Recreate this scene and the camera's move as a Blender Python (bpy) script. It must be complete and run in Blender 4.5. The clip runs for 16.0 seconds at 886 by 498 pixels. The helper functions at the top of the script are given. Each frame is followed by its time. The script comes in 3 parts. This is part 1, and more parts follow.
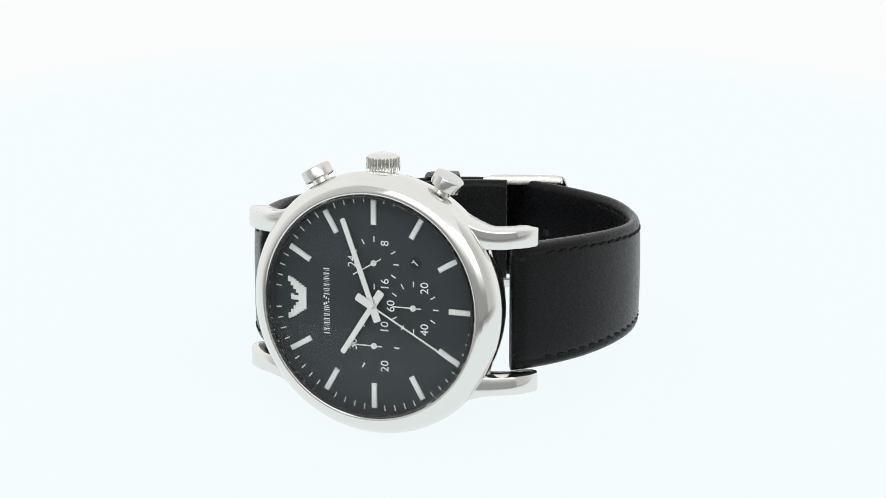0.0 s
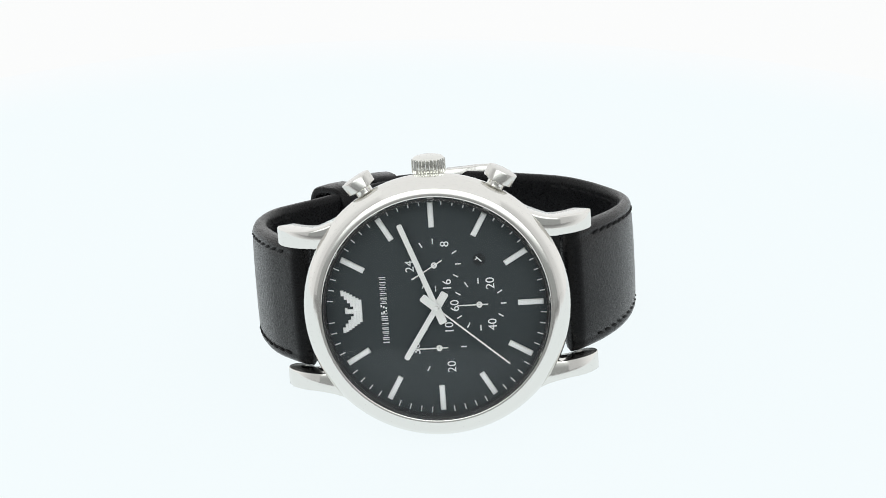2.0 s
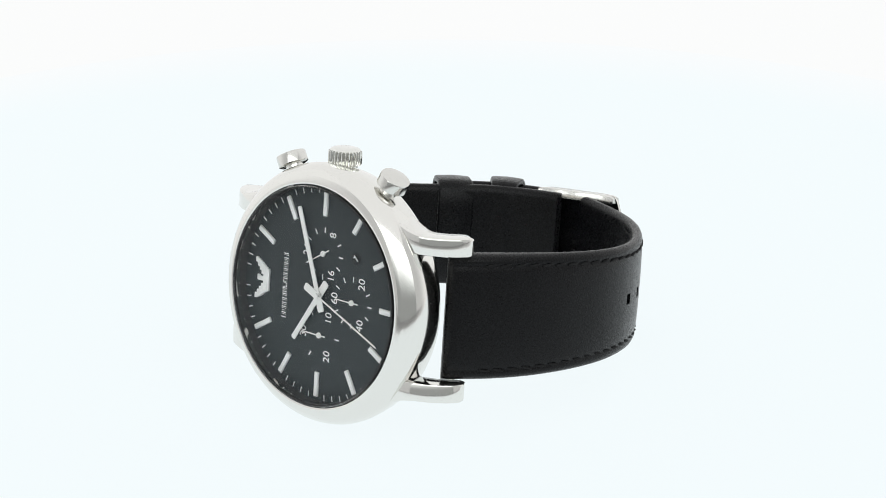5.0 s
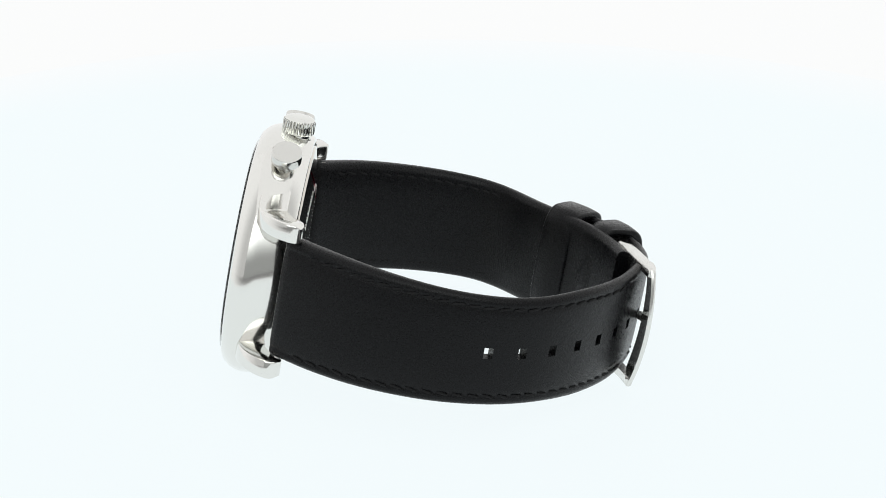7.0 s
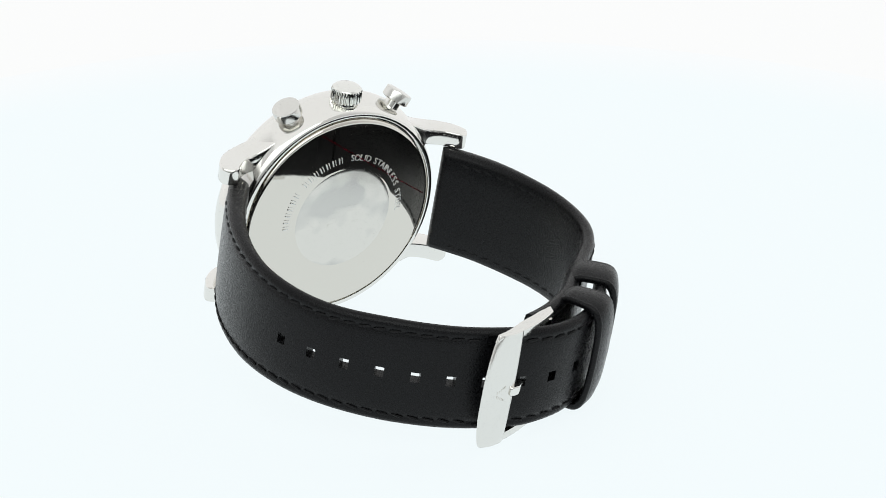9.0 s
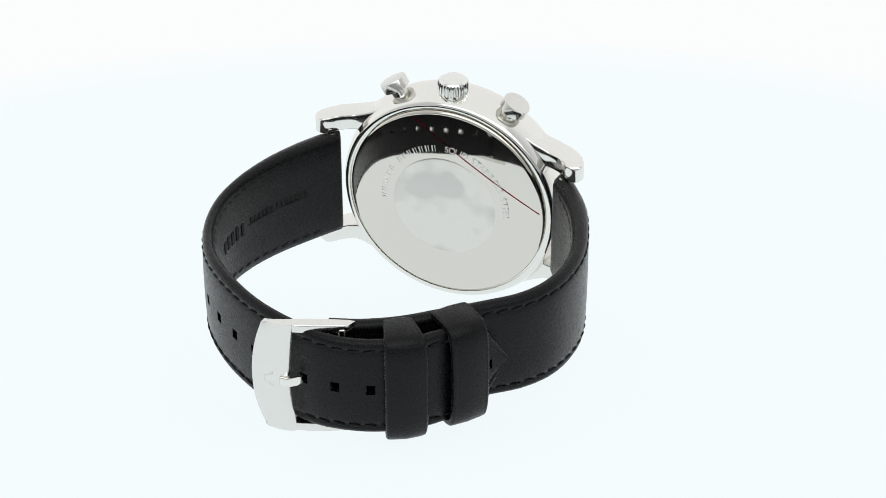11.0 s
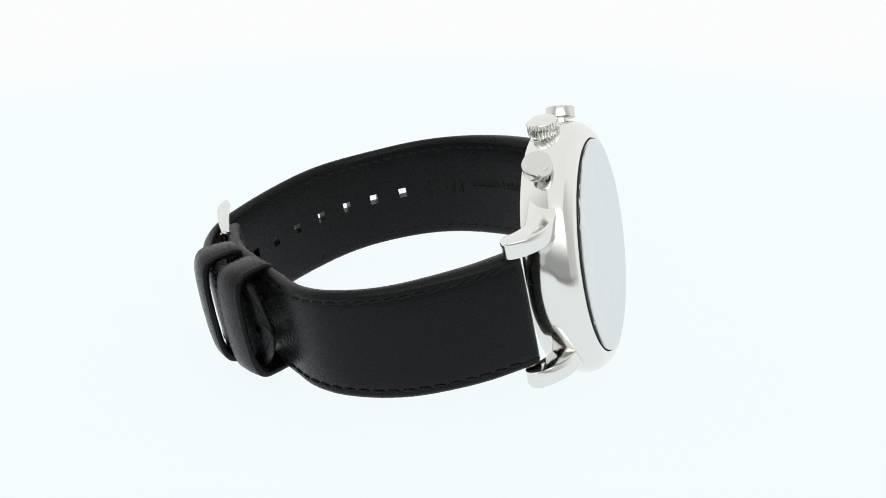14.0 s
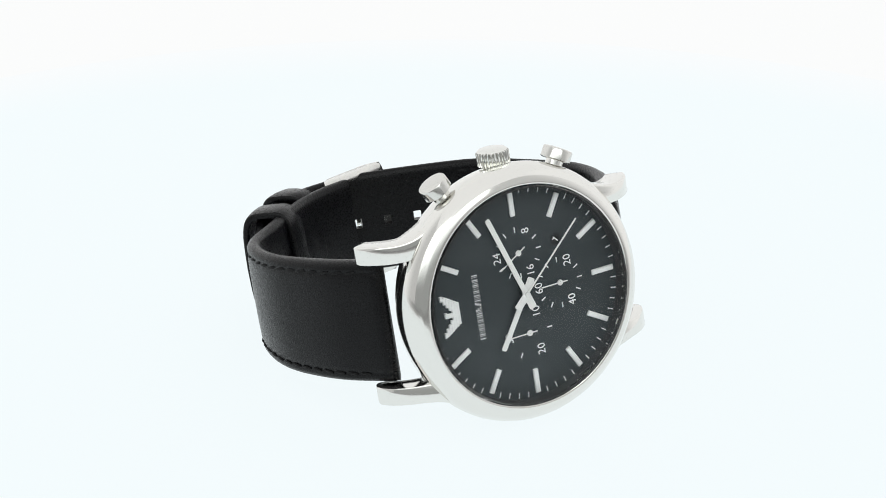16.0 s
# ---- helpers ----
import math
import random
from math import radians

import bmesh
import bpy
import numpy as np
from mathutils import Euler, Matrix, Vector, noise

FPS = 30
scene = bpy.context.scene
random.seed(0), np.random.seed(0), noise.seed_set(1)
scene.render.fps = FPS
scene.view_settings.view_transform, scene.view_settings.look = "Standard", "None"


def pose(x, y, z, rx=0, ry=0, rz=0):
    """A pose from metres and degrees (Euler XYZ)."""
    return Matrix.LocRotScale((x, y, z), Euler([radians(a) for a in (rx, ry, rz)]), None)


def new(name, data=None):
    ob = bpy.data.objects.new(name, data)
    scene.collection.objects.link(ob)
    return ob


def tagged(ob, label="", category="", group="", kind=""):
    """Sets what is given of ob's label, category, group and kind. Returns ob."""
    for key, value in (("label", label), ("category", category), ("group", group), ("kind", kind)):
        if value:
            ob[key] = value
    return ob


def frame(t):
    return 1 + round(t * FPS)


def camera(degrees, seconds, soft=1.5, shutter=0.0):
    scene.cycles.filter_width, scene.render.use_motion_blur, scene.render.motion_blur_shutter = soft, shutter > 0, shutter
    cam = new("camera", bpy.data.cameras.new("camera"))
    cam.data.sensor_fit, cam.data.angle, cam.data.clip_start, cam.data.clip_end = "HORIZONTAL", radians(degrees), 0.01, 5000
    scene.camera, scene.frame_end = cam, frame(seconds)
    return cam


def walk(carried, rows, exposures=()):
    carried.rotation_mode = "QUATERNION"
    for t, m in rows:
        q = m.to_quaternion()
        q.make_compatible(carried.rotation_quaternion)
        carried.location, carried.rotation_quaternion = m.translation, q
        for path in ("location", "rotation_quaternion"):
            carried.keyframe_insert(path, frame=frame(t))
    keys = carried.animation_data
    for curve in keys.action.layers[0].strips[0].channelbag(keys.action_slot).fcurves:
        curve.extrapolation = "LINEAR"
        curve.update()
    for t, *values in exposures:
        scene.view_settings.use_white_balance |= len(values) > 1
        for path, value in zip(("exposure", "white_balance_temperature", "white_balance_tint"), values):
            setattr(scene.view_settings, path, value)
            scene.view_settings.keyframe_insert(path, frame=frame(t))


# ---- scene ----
cam = camera(22.5, 16.0, soft=0.6)
EYE_X, EYE_Y, EYE_Z, PITCH, ROLL = 0.0037, -0.3668, 0.1728, 67.555, 0.17
CAM_POSE = pose(EYE_X, EYE_Y, EYE_Z, PITCH, 0, 0) @ pose(0, 0, 0, 0, 0, -ROLL)
walk(cam, [(0.0, CAM_POSE), (16.0, CAM_POSE)])

# ---- light: added unseen glowing panels round the watch, dimmer towards the camera ----
world = bpy.data.worlds.new("pale_fill")
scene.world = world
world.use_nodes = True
# faint even fill, added outside the panels
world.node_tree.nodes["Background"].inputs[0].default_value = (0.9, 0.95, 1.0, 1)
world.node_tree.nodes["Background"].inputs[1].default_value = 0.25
scene.view_settings.exposure = 0.0

MM = 0.001


# ---- materials ----
def nodes_of(name):
    m = bpy.data.materials.new(name)
    m.use_nodes = True
    nt = m.node_tree
    return m, nt, nt.nodes["Principled BSDF"]


def noise_node(nt, scale, detail=3.0, rough=0.6):
    tc = nt.nodes.new("ShaderNodeTexCoord")
    n = nt.nodes.new("ShaderNodeTexNoise")
    n.inputs["Scale"].default_value = scale
    n.inputs["Detail"].default_value = detail
    n.inputs["Roughness"].default_value = rough
    nt.links.new(tc.outputs["Object"], n.inputs["Vector"])
    return n


def ranged(nt, src, lo, hi):
    r = nt.nodes.new("ShaderNodeMapRange")
    r.inputs["To Min"].default_value = lo
    r.inputs["To Max"].default_value = hi
    nt.links.new(src, r.inputs["Value"])
    return r.outputs["Result"]


def metal(name, colour, rough, spread=0.03, bump=0.0, scale=260):
    m, nt, b = nodes_of(name)
    b.inputs["Base Color"].default_value = (*colour, 1)
    b.inputs["Metallic"].default_value = 1.0
    n = noise_node(nt, scale)
    nt.links.new(ranged(nt, n.outputs["Fac"], max(0.01, rough - spread), rough + spread), b.inputs["Roughness"])
    if bump:
        k = nt.nodes.new("ShaderNodeBump")
        k.inputs["Strength"].default_value = bump
        k.inputs["Distance"].default_value = 0.0001
        n2 = noise_node(nt, scale * 6, 2)
        nt.links.new(n2.outputs["Fac"], k.inputs["Height"])
        nt.links.new(k.outputs["Normal"], b.inputs["Normal"])
    return m


def plain(name, colour, rough=0.5, spec=0.5, scale=900, vary=0.15):
    m, nt, b = nodes_of(name)
    n = noise_node(nt, scale)
    mix = nt.nodes.new("ShaderNodeMix")
    mix.data_type = "RGBA"
    mix.inputs["A"].default_value = (*[c * (1 - vary) for c in colour], 1)
    mix.inputs["B"].default_value = (*[min(1, c * (1 + vary)) for c in colour], 1)
    nt.links.new(n.outputs["Fac"], mix.inputs["Factor"])
    nt.links.new(mix.outputs["Result"], b.inputs["Base Color"])
    b.inputs["Roughness"].default_value = rough
    b.inputs["Specular IOR Level"].default_value = spec
    return m


def leather(name, colour, rough, spec, grain):
    m, nt, b = nodes_of(name)
    tc = nt.nodes.new("ShaderNodeTexCoord")
    v = nt.nodes.new("ShaderNodeTexVoronoi")
    v.inputs["Scale"].default_value = 5200
    n = noise_node(nt, 3000, 4)
    big = noise_node(nt, 120, 3)
    nt.links.new(tc.outputs["Object"], v.inputs["Vector"])
    add = nt.nodes.new("ShaderNodeMath")
    add.operation = "ADD"
    nt.links.new(v.outputs["Distance"], add.inputs[0])
    nt.links.new(n.outputs["Fac"], add.inputs[1])
    k = nt.nodes.new("ShaderNodeBump")
    k.inputs["Strength"].default_value = grain
    k.inputs["Distance"].default_value = 0.00012
    nt.links.new(add.outputs[0], k.inputs["Height"])
    nt.links.new(k.outputs["Normal"], b.inputs["Normal"])
    mix = nt.nodes.new("ShaderNodeMix")
    mix.data_type = "RGBA"
    mix.inputs["A"].default_value = (*[c * 0.75 for c in colour], 1)
    mix.inputs["B"].default_value = (*[c * 1.3 for c in colour], 1)
    nt.links.new(big.outputs["Fac"], mix.inputs["Factor"])
    nt.links.new(mix.outputs["Result"], b.inputs["Base Color"])
    nt.links.new(ranged(nt, n.outputs["Fac"], rough - 0.08, rough + 0.1), b.inputs["Roughness"])
    b.inputs["Specular IOR Level"].default_value = spec
    b.inputs["Sheen Weight"].default_value = 0.11
    b.inputs["Sheen Roughness"].default_value = 0.25
    return m


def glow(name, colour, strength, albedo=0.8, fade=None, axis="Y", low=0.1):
    """White that glows by itself; with fade, the glow is painted from the first place along the axis (dim) to the
    second (full).
    """
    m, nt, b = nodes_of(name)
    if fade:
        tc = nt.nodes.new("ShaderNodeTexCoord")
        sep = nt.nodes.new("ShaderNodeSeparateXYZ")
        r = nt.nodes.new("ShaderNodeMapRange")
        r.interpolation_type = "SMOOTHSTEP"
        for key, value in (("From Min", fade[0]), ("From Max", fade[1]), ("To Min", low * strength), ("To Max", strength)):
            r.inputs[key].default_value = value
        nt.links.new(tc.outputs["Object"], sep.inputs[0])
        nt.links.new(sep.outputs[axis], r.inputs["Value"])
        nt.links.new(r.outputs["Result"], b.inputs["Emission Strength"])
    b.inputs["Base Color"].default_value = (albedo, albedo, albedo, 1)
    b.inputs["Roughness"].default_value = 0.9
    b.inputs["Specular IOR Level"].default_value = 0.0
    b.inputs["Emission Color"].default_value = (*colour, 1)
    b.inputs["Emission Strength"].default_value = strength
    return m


def film_red(name):
    """A thin see-through red line, which tints what lies under it."""
    m = bpy.data.materials.new(name)
    m.use_nodes = True
    nt = m.node_tree
    nt.nodes.clear()
    out = nt.nodes.new("ShaderNodeOutputMaterial")
    clear = nt.nodes.new("ShaderNodeBsdfTransparent")
    clear.inputs["Color"].default_value = (0.62, 0.2, 0.27, 1)
    gloss = nt.nodes.new("ShaderNodeBsdfDiffuse")
    gloss.inputs["Color"].default_value = (0.3, 0.01, 0.03, 1)
    mix = nt.nodes.new("ShaderNodeMixShader")
    mix.inputs[0].default_value = 0.12
    nt.links.new(clear.outputs[0], mix.inputs[1])
    nt.links.new(gloss.outputs[0], mix.inputs[2])
    nt.links.new(mix.outputs[0], out.inputs["Surface"])
    return m


def crystal_glass(name, base, start, full):
    """Clear glass: hardly any gloss face on, a mirror towards the edge-on view."""
    m = bpy.data.materials.new(name)
    m.use_nodes = True
    nt = m.node_tree
    nt.nodes.clear()
    out = nt.nodes.new("ShaderNodeOutputMaterial")
    clear = nt.nodes.new("ShaderNodeBsdfTransparent")
    clear.inputs["Color"].default_value = (0.98, 0.985, 0.985, 1)
    gloss = nt.nodes.new("ShaderNodeBsdfGlossy")
    gloss.inputs["Roughness"].default_value = 0.02
    lw = nt.nodes.new("ShaderNodeLayerWeight")
    lw.inputs["Blend"].default_value = 0.5
    fr = nt.nodes.new("ShaderNodeMapRange")
    fr.interpolation_type = "SMOOTHSTEP"
    for key, value in (("From Min", start), ("From Max", full), ("To Min", base), ("To Max", 0.97)):
        fr.inputs[key].default_value = value
    nt.links.new(lw.outputs["Facing"], fr.inputs["Value"])
    mix = nt.nodes.new("ShaderNodeMixShader")
    nt.links.new(fr.outputs[0], mix.inputs[0])
    nt.links.new(clear.outputs[0], mix.inputs[1])
    nt.links.new(gloss.outputs[0], mix.inputs[2])
    nt.links.new(mix.outputs[0], out.inputs["Surface"])
    return m


STEEL = metal("polished_steel", (0.80, 0.79, 0.757), 0.11, 0.03)
STEEL_BACK = metal("case_back_steel", (0.70, 0.675, 0.622), 0.04, 0.02)
STEEL_CROWN = metal("crown_steel", (0.80, 0.80, 0.765), 0.12, 0.04)
STEEL_CAP = metal("pusher_cap_steel", (0.70, 0.692, 0.662), 0.16, 0.05)
STEEL_SATIN = metal("satin_steel", (0.76, 0.752, 0.722), 0.2, 0.06, 0.15)
ETCHED = metal("etched_steel", (0.66, 0.66, 0.64), 0.3, 0.08, 0.1, 900)
FROSTED = metal("frosted_steel", (0.72, 0.702, 0.66), 0.17, 0.06, 0.03, 170)


def blotched(m, other, scale, edge):
    """Adds worn patches with their own shape to a metal."""
    nt = m.node_tree
    b = nt.nodes["Principled BSDF"]
    n = noise_node(nt, scale, 2, 0.5)
    r = nt.nodes.new("ShaderNodeMapRange")
    r.inputs["From Min"].default_value, r.inputs["From Max"].default_value = edge, edge + 0.1
    nt.links.new(n.outputs["Fac"], r.inputs["Value"])
    mix = nt.nodes.new("ShaderNodeMix")
    mix.data_type = "RGBA"
    mix.inputs["A"].default_value = b.inputs["Base Color"].default_value
    mix.inputs["B"].default_value = (*other, 1)
    nt.links.new(r.outputs["Result"], mix.inputs["Factor"])
    nt.links.new(mix.outputs["Result"], b.inputs["Base Color"])


blotched(FROSTED, (0.60, 0.592, 0.567), 105, 0.5)
NICKEL = plain("applied_silver", (0.90, 0.90, 0.89), 0.35, 0.6, 900, 0.05)
HAND_METAL = plain("silvered_hand", (0.88, 0.875, 0.855), 0.35, 0.6, 900, 0.05)
DIAL_BLACK = plain("dial_black", (0.043, 0.0516, 0.0553), 0.75, 0.2, 900, 0.015)
SUB_BLACK = plain("date_disc_black", (0.022, 0.025, 0.027), 0.7, 0.25, 2500)
PRINT = plain("dial_print_white", (0.9, 0.91, 0.91), 0.6, 0.3, 900, 0.04)
LEATHER = leather("black_leather", (0.0030, 0.0031, 0.0037), 0.27, 0.18, 0.26)
LINING = leather("black_leather_lining", (0.0075, 0.0073, 0.0073), 0.65, 0.18, 0.2)
THREAD = plain("black_thread", (0.006, 0.006, 0.0065), 0.7, 0.2)
RED = film_red("red_film_edge")
GLASS = crystal_glass("watch_crystal", 0.022, 0.42, 0.78)
FLANGE = plain("flange_grey", (0.05, 0.052, 0.055), 0.2, 0.8)
GASKET = plain("black_gasket", (0.012, 0.012, 0.013), 0.4, 0.4)
# added glow makes the disc white and leaves hardly any shadow on it
TABLE_WHITE = glow("white_disc_glow", (0.906, 0.975, 0.993), 0.946, 0.05)


def paint_rim_glow(m, inner, outer):
    """Paints the disc's glow whiter towards its rim, to soften its edge against the backdrop."""
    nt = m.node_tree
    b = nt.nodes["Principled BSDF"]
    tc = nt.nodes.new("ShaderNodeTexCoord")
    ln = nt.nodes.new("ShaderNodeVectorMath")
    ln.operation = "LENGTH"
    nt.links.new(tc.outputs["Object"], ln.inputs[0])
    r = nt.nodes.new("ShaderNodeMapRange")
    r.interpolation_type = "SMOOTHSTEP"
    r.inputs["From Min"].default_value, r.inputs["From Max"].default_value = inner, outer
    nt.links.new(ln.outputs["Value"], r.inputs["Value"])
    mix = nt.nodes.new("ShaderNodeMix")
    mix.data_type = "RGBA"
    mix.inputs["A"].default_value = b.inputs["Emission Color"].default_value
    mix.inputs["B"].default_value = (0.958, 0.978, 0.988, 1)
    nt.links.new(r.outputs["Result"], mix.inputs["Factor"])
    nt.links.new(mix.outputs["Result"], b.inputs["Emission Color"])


paint_rim_glow(TABLE_WHITE, 0.16, 0.203)
# even glow put into the backdrop and the added roof panel
WHITE_GLOW = glow("even_white_glow", (0.985, 0.992, 0.99), 0.92, 0.06)
# side panels' glow, graded dimmer to the front for the reflections in the steel
PANEL_FADE = glow("panel_glow_dim_front", (0.985, 0.992, 0.99), 0.95, 0.06, (-0.35, 0.18), "Y", 0.6)
# added front light, painted dim below so that low reflections stay dark
PANEL_FRONT = glow("panel_glow_dim_low", (0.96, 1.0, 0.99), 2.2, 0.06, (0.12, 0.60), "Z", 0.15)
# glow put into the table, graded dimmer towards the camera for the reflections
SWEEP = glow("graded_sweep_glow", (0.985, 0.992, 0.99), 0.92, 0.06, (-0.40, 0.08), "Y", 0.2)


# ---- mesh helpers (millimetres in the watch's own axes: x to six, y to the back, z to the crown) ----
def mesh_from(bm, name, material, scale=MM, angle=35):
    bmesh.ops.recalc_face_normals(bm, faces=bm.faces)
    for v in bm.verts:
        v.co *= scale
    me = bpy.data.meshes.new(name)
    bm.to_mesh(me)
    bm.free()
    me.materials.append(material)
    for p in me.polygons:
        p.use_smooth = True
    me.set_sharp_from_angle(angle=radians(angle))
    return me


SEAT = Matrix.Translation((0.00355, -0.02906, 0.023)) @ pose(0, 0, 0, 0, -4.0, 0) @ pose(0, 0, 0, -10.27, 0, 0)


def part(name, bm, material, parent, label="", m=None, angle=35):
    me = mesh_from(bm, name, material, angle=angle) if isinstance(bm, bmesh.types.BMesh) else bm
    ob = new(name, me)
    ob.parent = parent
    base = SEAT if parent is watch else Matrix.Identity(4)
    ob.matrix_basis = base @ m if m is not None else base
    if label:
        ob["label"] = label
    return ob


def lathe(profile, segs=128, close=False):
    """Turns (radius, y) round the y axis."""
    bm = bmesh.new()
    rings = []
    for r, y in profile:
        if r < 1e-6:
            rings.append([bm.verts.new((0, y, 0))])
        else:
            rings.append([bm.verts.new((r * math.cos(2 * math.pi * i / segs), y, r * math.sin(2 * math.pi * i / segs))) for i in range(segs)])
    pairs = list(zip(rings, rings[1:])) + ([(rings[-1], rings[0])] if close else [])
    for a, b in pairs:
        for i in range(segs):
            j = (i + 1) % segs
            if len(a) == 1 and len(b) == 1:
                break
            if len(a) == 1:
                bm.faces.new((a[0], b[i], b[j]))
            elif len(b) == 1:
                bm.faces.new((a[i], b[0], a[j]))
            else:
                bm.faces.new((a[i], b[i], b[j], a[j]))
    return bm


def rounded(profile, steps=4):
    """A smooth curve through the profile (Catmull-Rom)."""
    out = []
    n = len(profile)
    for i in range(n - 1):
        p0, p1, p2, p3 = profile[max(i - 1, 0)], profile[i], profile[i + 1], profile[min(i + 2, n - 1)]
        for k in range(steps):
            t = k / steps
            out.append(tuple(0.5 * (2 * b + (c - a) * t + (2 * a - 5 * b + 4 * c - d) * t * t + (3 * b - a - 3 * c + d) * t ** 3)
                             for a, b, c, d in zip(p0, p1, p2, p3)))
    return out + [tuple(profile[-1])]


def box_into(bm, c, size, axes=((1, 0, 0), (0, 1, 0), (0, 0, 1)), bevel=0.0):
    """A box with a chamfered front rim, centred at c, along the three axes."""
    ax = [Vector(a) for a in axes]
    c = Vector(c)
    hx, hy, hz = (s / 2 for s in size)
    rows = [(-hy, bevel), (-hy + bevel, 0), (hy, 0)] if bevel else [(-hy, 0), (hy, 0)]
    rings = []
    for y, inset in rows:
        rings.append([bm.verts.new(c + ax[0] * (sx * (hx - inset)) + ax[1] * y + ax[2] * (sz * (hz - inset)))
                      for sx, sz in ((-1, -1), (1, -1), (1, 1), (-1, 1))])
    bm.faces.new(rings[0])
    bm.faces.new(rings[-1][::-1])
    for a, b in zip(rings, rings[1:]):
        for i in range(4):
            j = (i + 1) % 4
            bm.faces.new((a[i], b[i], b[j], a[j]))


def loft(rings, cap=True):
    bm = bmesh.new()
    vs = [[bm.verts.new(p) for p in r] for r in rings]
    n = len(vs[0])
    for a, b in zip(vs, vs[1:]):
        for i in range(n):
            j = (i + 1) % n
            bm.faces.new((a[i], b[i], b[j], a[j]))
    if cap:
        bm.faces.new(vs[0])
        bm.faces.new(vs[-1][::-1])
    return bm


def clock(phi, r):
    """Place on the dial: phi degrees clockwise from twelve."""
    a = radians(phi)
    return -math.cos(a) * r, math.sin(a) * r


def text_mesh(words, size, material, place, right=(0, 0, 1), up=(-1, 0, 0), thick=0.03):
    cu = bpy.data.curves.new("lettering", "FONT")
    cu.body, cu.size, cu.align_x, cu.align_y, cu.extrude, cu.resolution_u = words, size, "CENTER", "CENTER", thick, 3
    tmp = new("lettering", cu)
    bpy.context.view_layer.update()
    me = bpy.data.meshes.new_from_object(tmp.evaluated_get(bpy.context.evaluated_depsgraph_get()))
    bpy.data.objects.remove(tmp)
    r, u = Vector(right), Vector(up)
    nrm = r.cross(u)
    for v in me.vertices:
        x, y, z = v.co
        v.co = (Vector(place) + r * x + u * y + nrm * z) * MM
    me.materials.clear()
    me.materials.append(material)
    return me


# ---- table and backdrop, and the unseen glowing panels added round them ----
def slab(name, corners, thick, material, label, category):
    """A panel from four corners, thickened away from the middle of the space."""
    bm = bmesh.new()
    pts = [Vector(c) for c in corners]
    n = (pts[1] - pts[0]).cross(pts[2] - pts[0]).normalized()
    if n.dot(Vector((0, 0, 0.4)) - pts[0]) > 0:
        n = -n
    a = [bm.verts.new(p) for p in pts]
    b = [bm.verts.new(p + n * thick) for p in pts]
    bm.faces.new(a)
    bm.faces.new(b[::-1])
    for i in range(4):
        j = (i + 1) % 4
        bm.faces.new((a[i], b[i], b[j], a[j]))
    ob = new(name, mesh_from(bm, name, material, 1.0))
    return tagged(ob, label, category, kind="structure")


def build_surround():
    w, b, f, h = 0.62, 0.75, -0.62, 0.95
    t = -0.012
    slab("floor", [(-w, f, t), (w, f, t), (w, b, t), (-w, b, t)], 0.02, SWEEP, "white seamless photo table under the turntable, with a painted glow", "table top")
    slab("backdrop", [(-w, b, t), (w, b, t), (w, b, h), (-w, b, h)], 0.01, WHITE_GLOW, "white seamless studio backdrop with a glow put in", "backdrop")
    # these four panels are unseen additions that light the watch
    slab("added_panel_west", [(-w, f, t), (-w, b, t), (-w, b, h), (-w, f, h)], 0.01, PANEL_FADE, "unseen glowing side panel added to light the watch", "light tent")
    slab("added_panel_east", [(w, f, t), (w, b, t), (w, b, h), (w, f, h)], 0.01, PANEL_FADE, "unseen glowing side panel added to light the watch", "light tent")
    slab("added_panel_top", [(-w, f, h), (w, f, h), (w, b, h), (-w, b, h)], 0.01, WHITE_GLOW, "unseen glowing roof panel added above the watch", "light tent")
    slab("added_panel_front", [(-w, f, t), (w, f, t), (w, f, h), (-w, f, h)], 0.01, PANEL_FRONT, "unseen glowing front panel, added, graded dimmer near the table", "light tent")


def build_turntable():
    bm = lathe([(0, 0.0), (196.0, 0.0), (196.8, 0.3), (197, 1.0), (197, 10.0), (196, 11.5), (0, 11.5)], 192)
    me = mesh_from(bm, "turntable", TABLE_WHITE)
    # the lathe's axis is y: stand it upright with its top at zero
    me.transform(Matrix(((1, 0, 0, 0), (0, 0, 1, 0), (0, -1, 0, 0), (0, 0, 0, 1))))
    disc = tagged(new("turntable", me), "round white turntable disc under the watch, with an added glow", "turntable")
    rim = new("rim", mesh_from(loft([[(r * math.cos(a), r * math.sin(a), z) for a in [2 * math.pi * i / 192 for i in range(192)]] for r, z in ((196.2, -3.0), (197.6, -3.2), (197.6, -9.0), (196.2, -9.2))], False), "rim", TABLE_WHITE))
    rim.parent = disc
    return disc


build_surround()
turntable = build_turntable()

# ---- the watch ----
watch = tagged(new("wristwatch"), "polished steel chronograph wristwatch with black dial and black leather strap", "wristwatch")


def build_case():
    prof = [(18.75, -1.2), (18.75, -2.3), (18.9, -2.6), (19.1, -2.7), (19.7, -2.62), (20.25, -2.35)]
    prof += rounded([(20.35, -2.3), (21.2, -1.5), (21.85, -0.5), (22.2, 0.6), (22.25, 1.6), (22.05, 3.0), (21.75, 4.3), (21.35, 5.6), (20.9, 6.5), (20.5, 6.9), (20.0, 7.0)])
    prof += [(19.75, 6.95), (19.7, 6.4), (19.4, 6.4)]
    case = part("case", lathe(prof + [(19.4, 5.5), (18.75, 5.5)], 160, close=True), STEEL, watch, "mirror-polished round steel case and bezel")
    return case


def back_height(r):
    """Height of the gently domed case back at that radius."""
    return 7.4 + 1.5 * (1 - (r / 18.6) ** 2)


